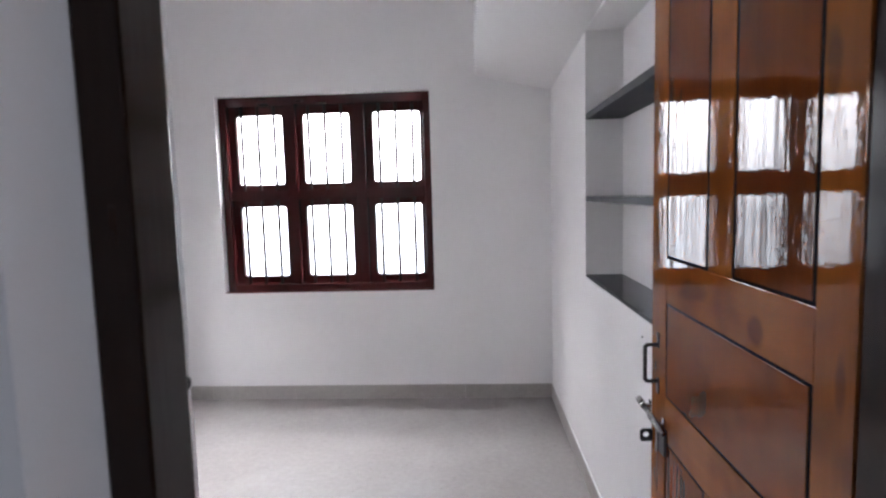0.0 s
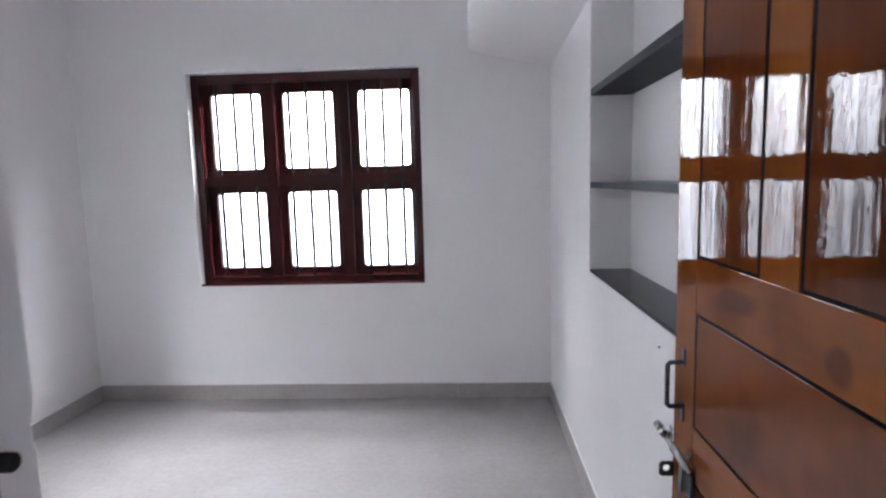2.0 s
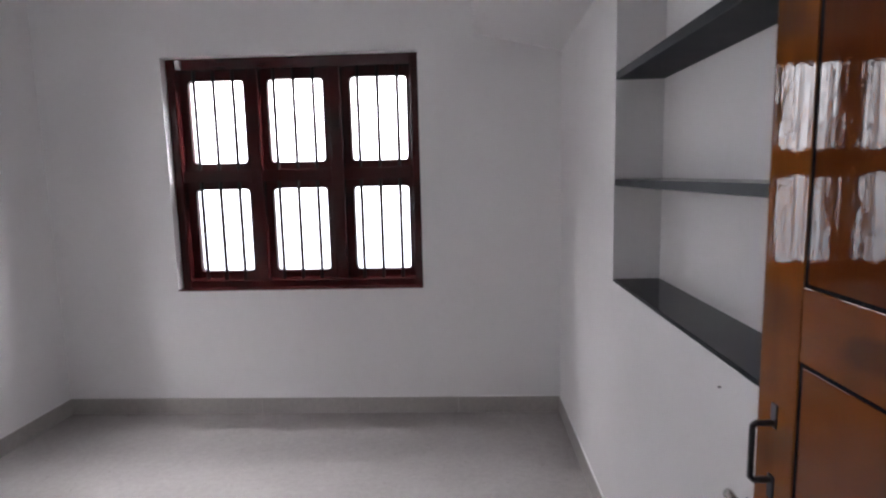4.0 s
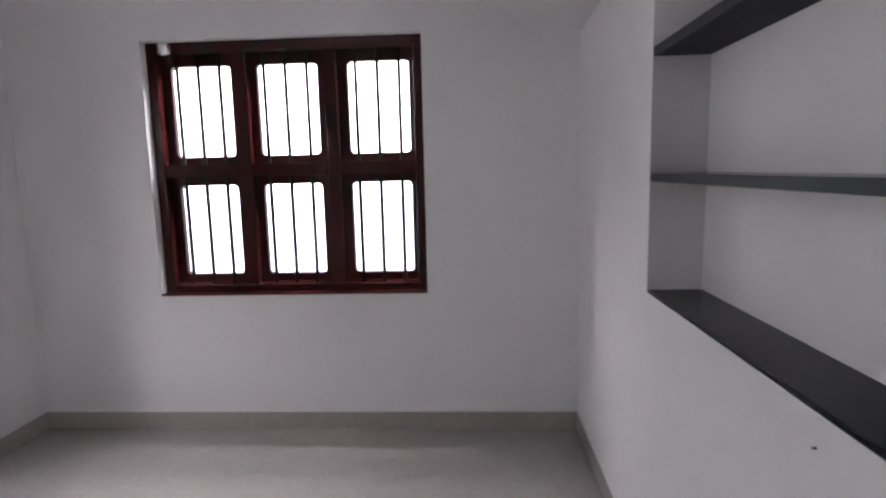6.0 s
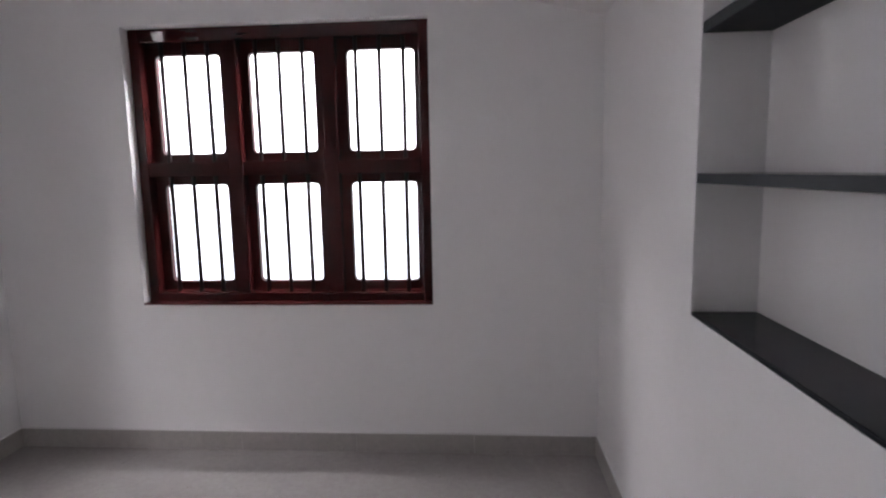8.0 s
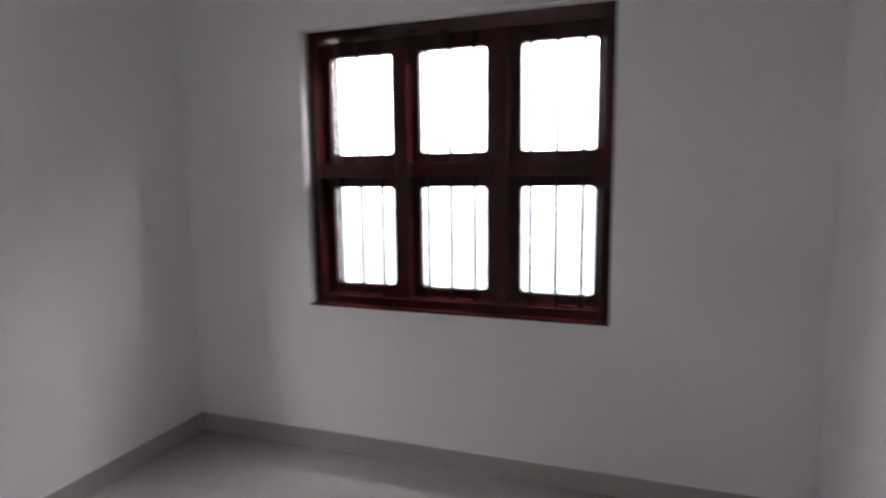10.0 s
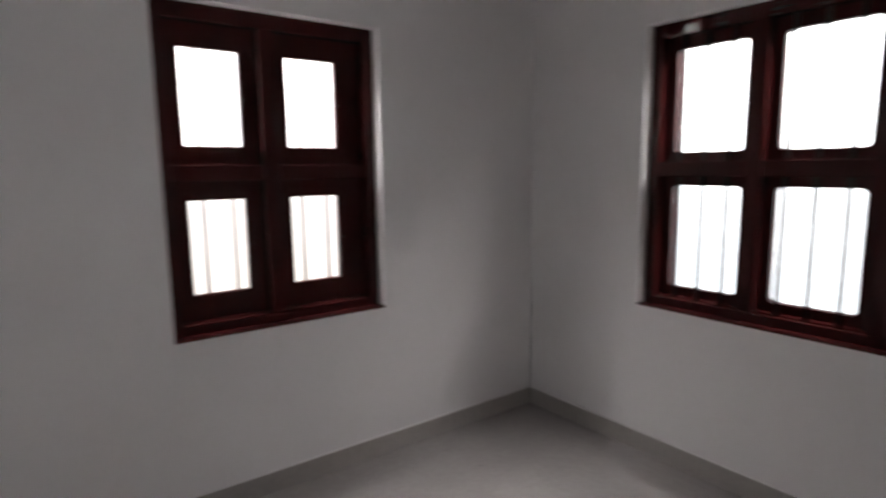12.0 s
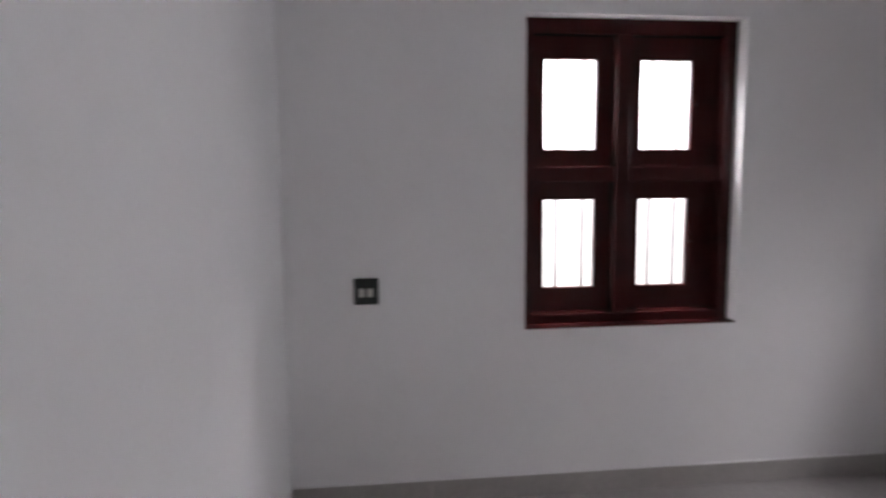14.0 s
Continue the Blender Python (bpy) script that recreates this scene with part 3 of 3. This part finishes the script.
door_part("keeper_plate", keeper(), DARKSTEEL, None, "dark steel plate with a round hole")
for z in (0.3, 1.05, 1.8):
    door_part("hinge", add_rod(bmesh.new(), (DX0 + 0.016, DY0 - 0.004, z - 0.05), (DX0 + 0.016, DY0 - 0.004, z + 0.05), 0.006), STEEL, None, "steel butt hinge", True)

strike = tagged(part("door_stop", add_rod(bmesh.new(), (-0.985, -3.158, 1.184), (-0.946, -3.162, 1.187), 0.0095, 16), RUBBER, None, "", True),
                "small black round stop on the doorway edge", "door stop")

# ---------- switch ----------
sw = thing("switch_plate", (W, -2.7525, 0.9785), "charcoal plastic switch plate with two pale rockers", "switch")
local(sw, part("plate", box((W, -2.805, 0.921), (W + 0.009, -2.70, 1.036), 0.003), SWITCHPLATE, sw))
for c in (-2.772, -2.736):
    local(sw, part("rocker", box((W + 0.005, c - 0.012, 0.955), (W + 0.013, c + 0.012, 0.992), 0.002), ROCKER, sw, "pale ivory rocker switch"))


# ---------- skirting ----------
def skirting(name, a, b, n, along, face, out):
    """Stone skirting in lengths; along: axis it runs on; face: wall plane; out: side it stands proud."""
    base = thing(name, (0, 0, 0), "grey speckled stone skirting along the white wall", "baseboard", "structure")
    step = (b - a) / n
    for k in range(n):
        lo, hi = a + k * step + 0.0006, a + (k + 1) * step - 0.0006
        p = sorted((face, face + out * 0.009))
        if along == "x":
            bm = box((lo, p[0], 0.0), (hi, p[1], 0.1), 0.0015)
        else:
            bm = box((p[0], lo, 0.0), (p[1], hi, 0.1), 0.0015)
        part("skirting_length", bm, SKIRT, base)
    p = sorted((face, face + out * 0.0075))
    lo, hi = ((a, p[0], 0.1), (b, p[1], 0.1045)) if along == "x" else ((p[0], a, 0.1), (p[1], b, 0.1045))
    part("paint_edge", box(lo, hi, 0.0015), WALL, base, "white paint edge on the skirting")


skirting("baseboard_north", W + 0.009, -0.009, 5, "x", 0.0, -1)
skirting("baseboard_west", S, 0.0, 5, "y", W, 1)
skirting("baseboard_east", S, 0.0, 5, "y", 0.0, -1)
skirting("baseboard_south", W + 0.009, DOOR_X0, 4, "x", S, 1)

# ---------- small things ----------
tagged(part("nail", add_rod(bmesh.new(), (0.0, -2.12, 0.975), (-0.006, -2.12, 0.975), 0.0022, 8), DARKSTEEL, None, "", True), "small dark nail head in the white wall", "nail")
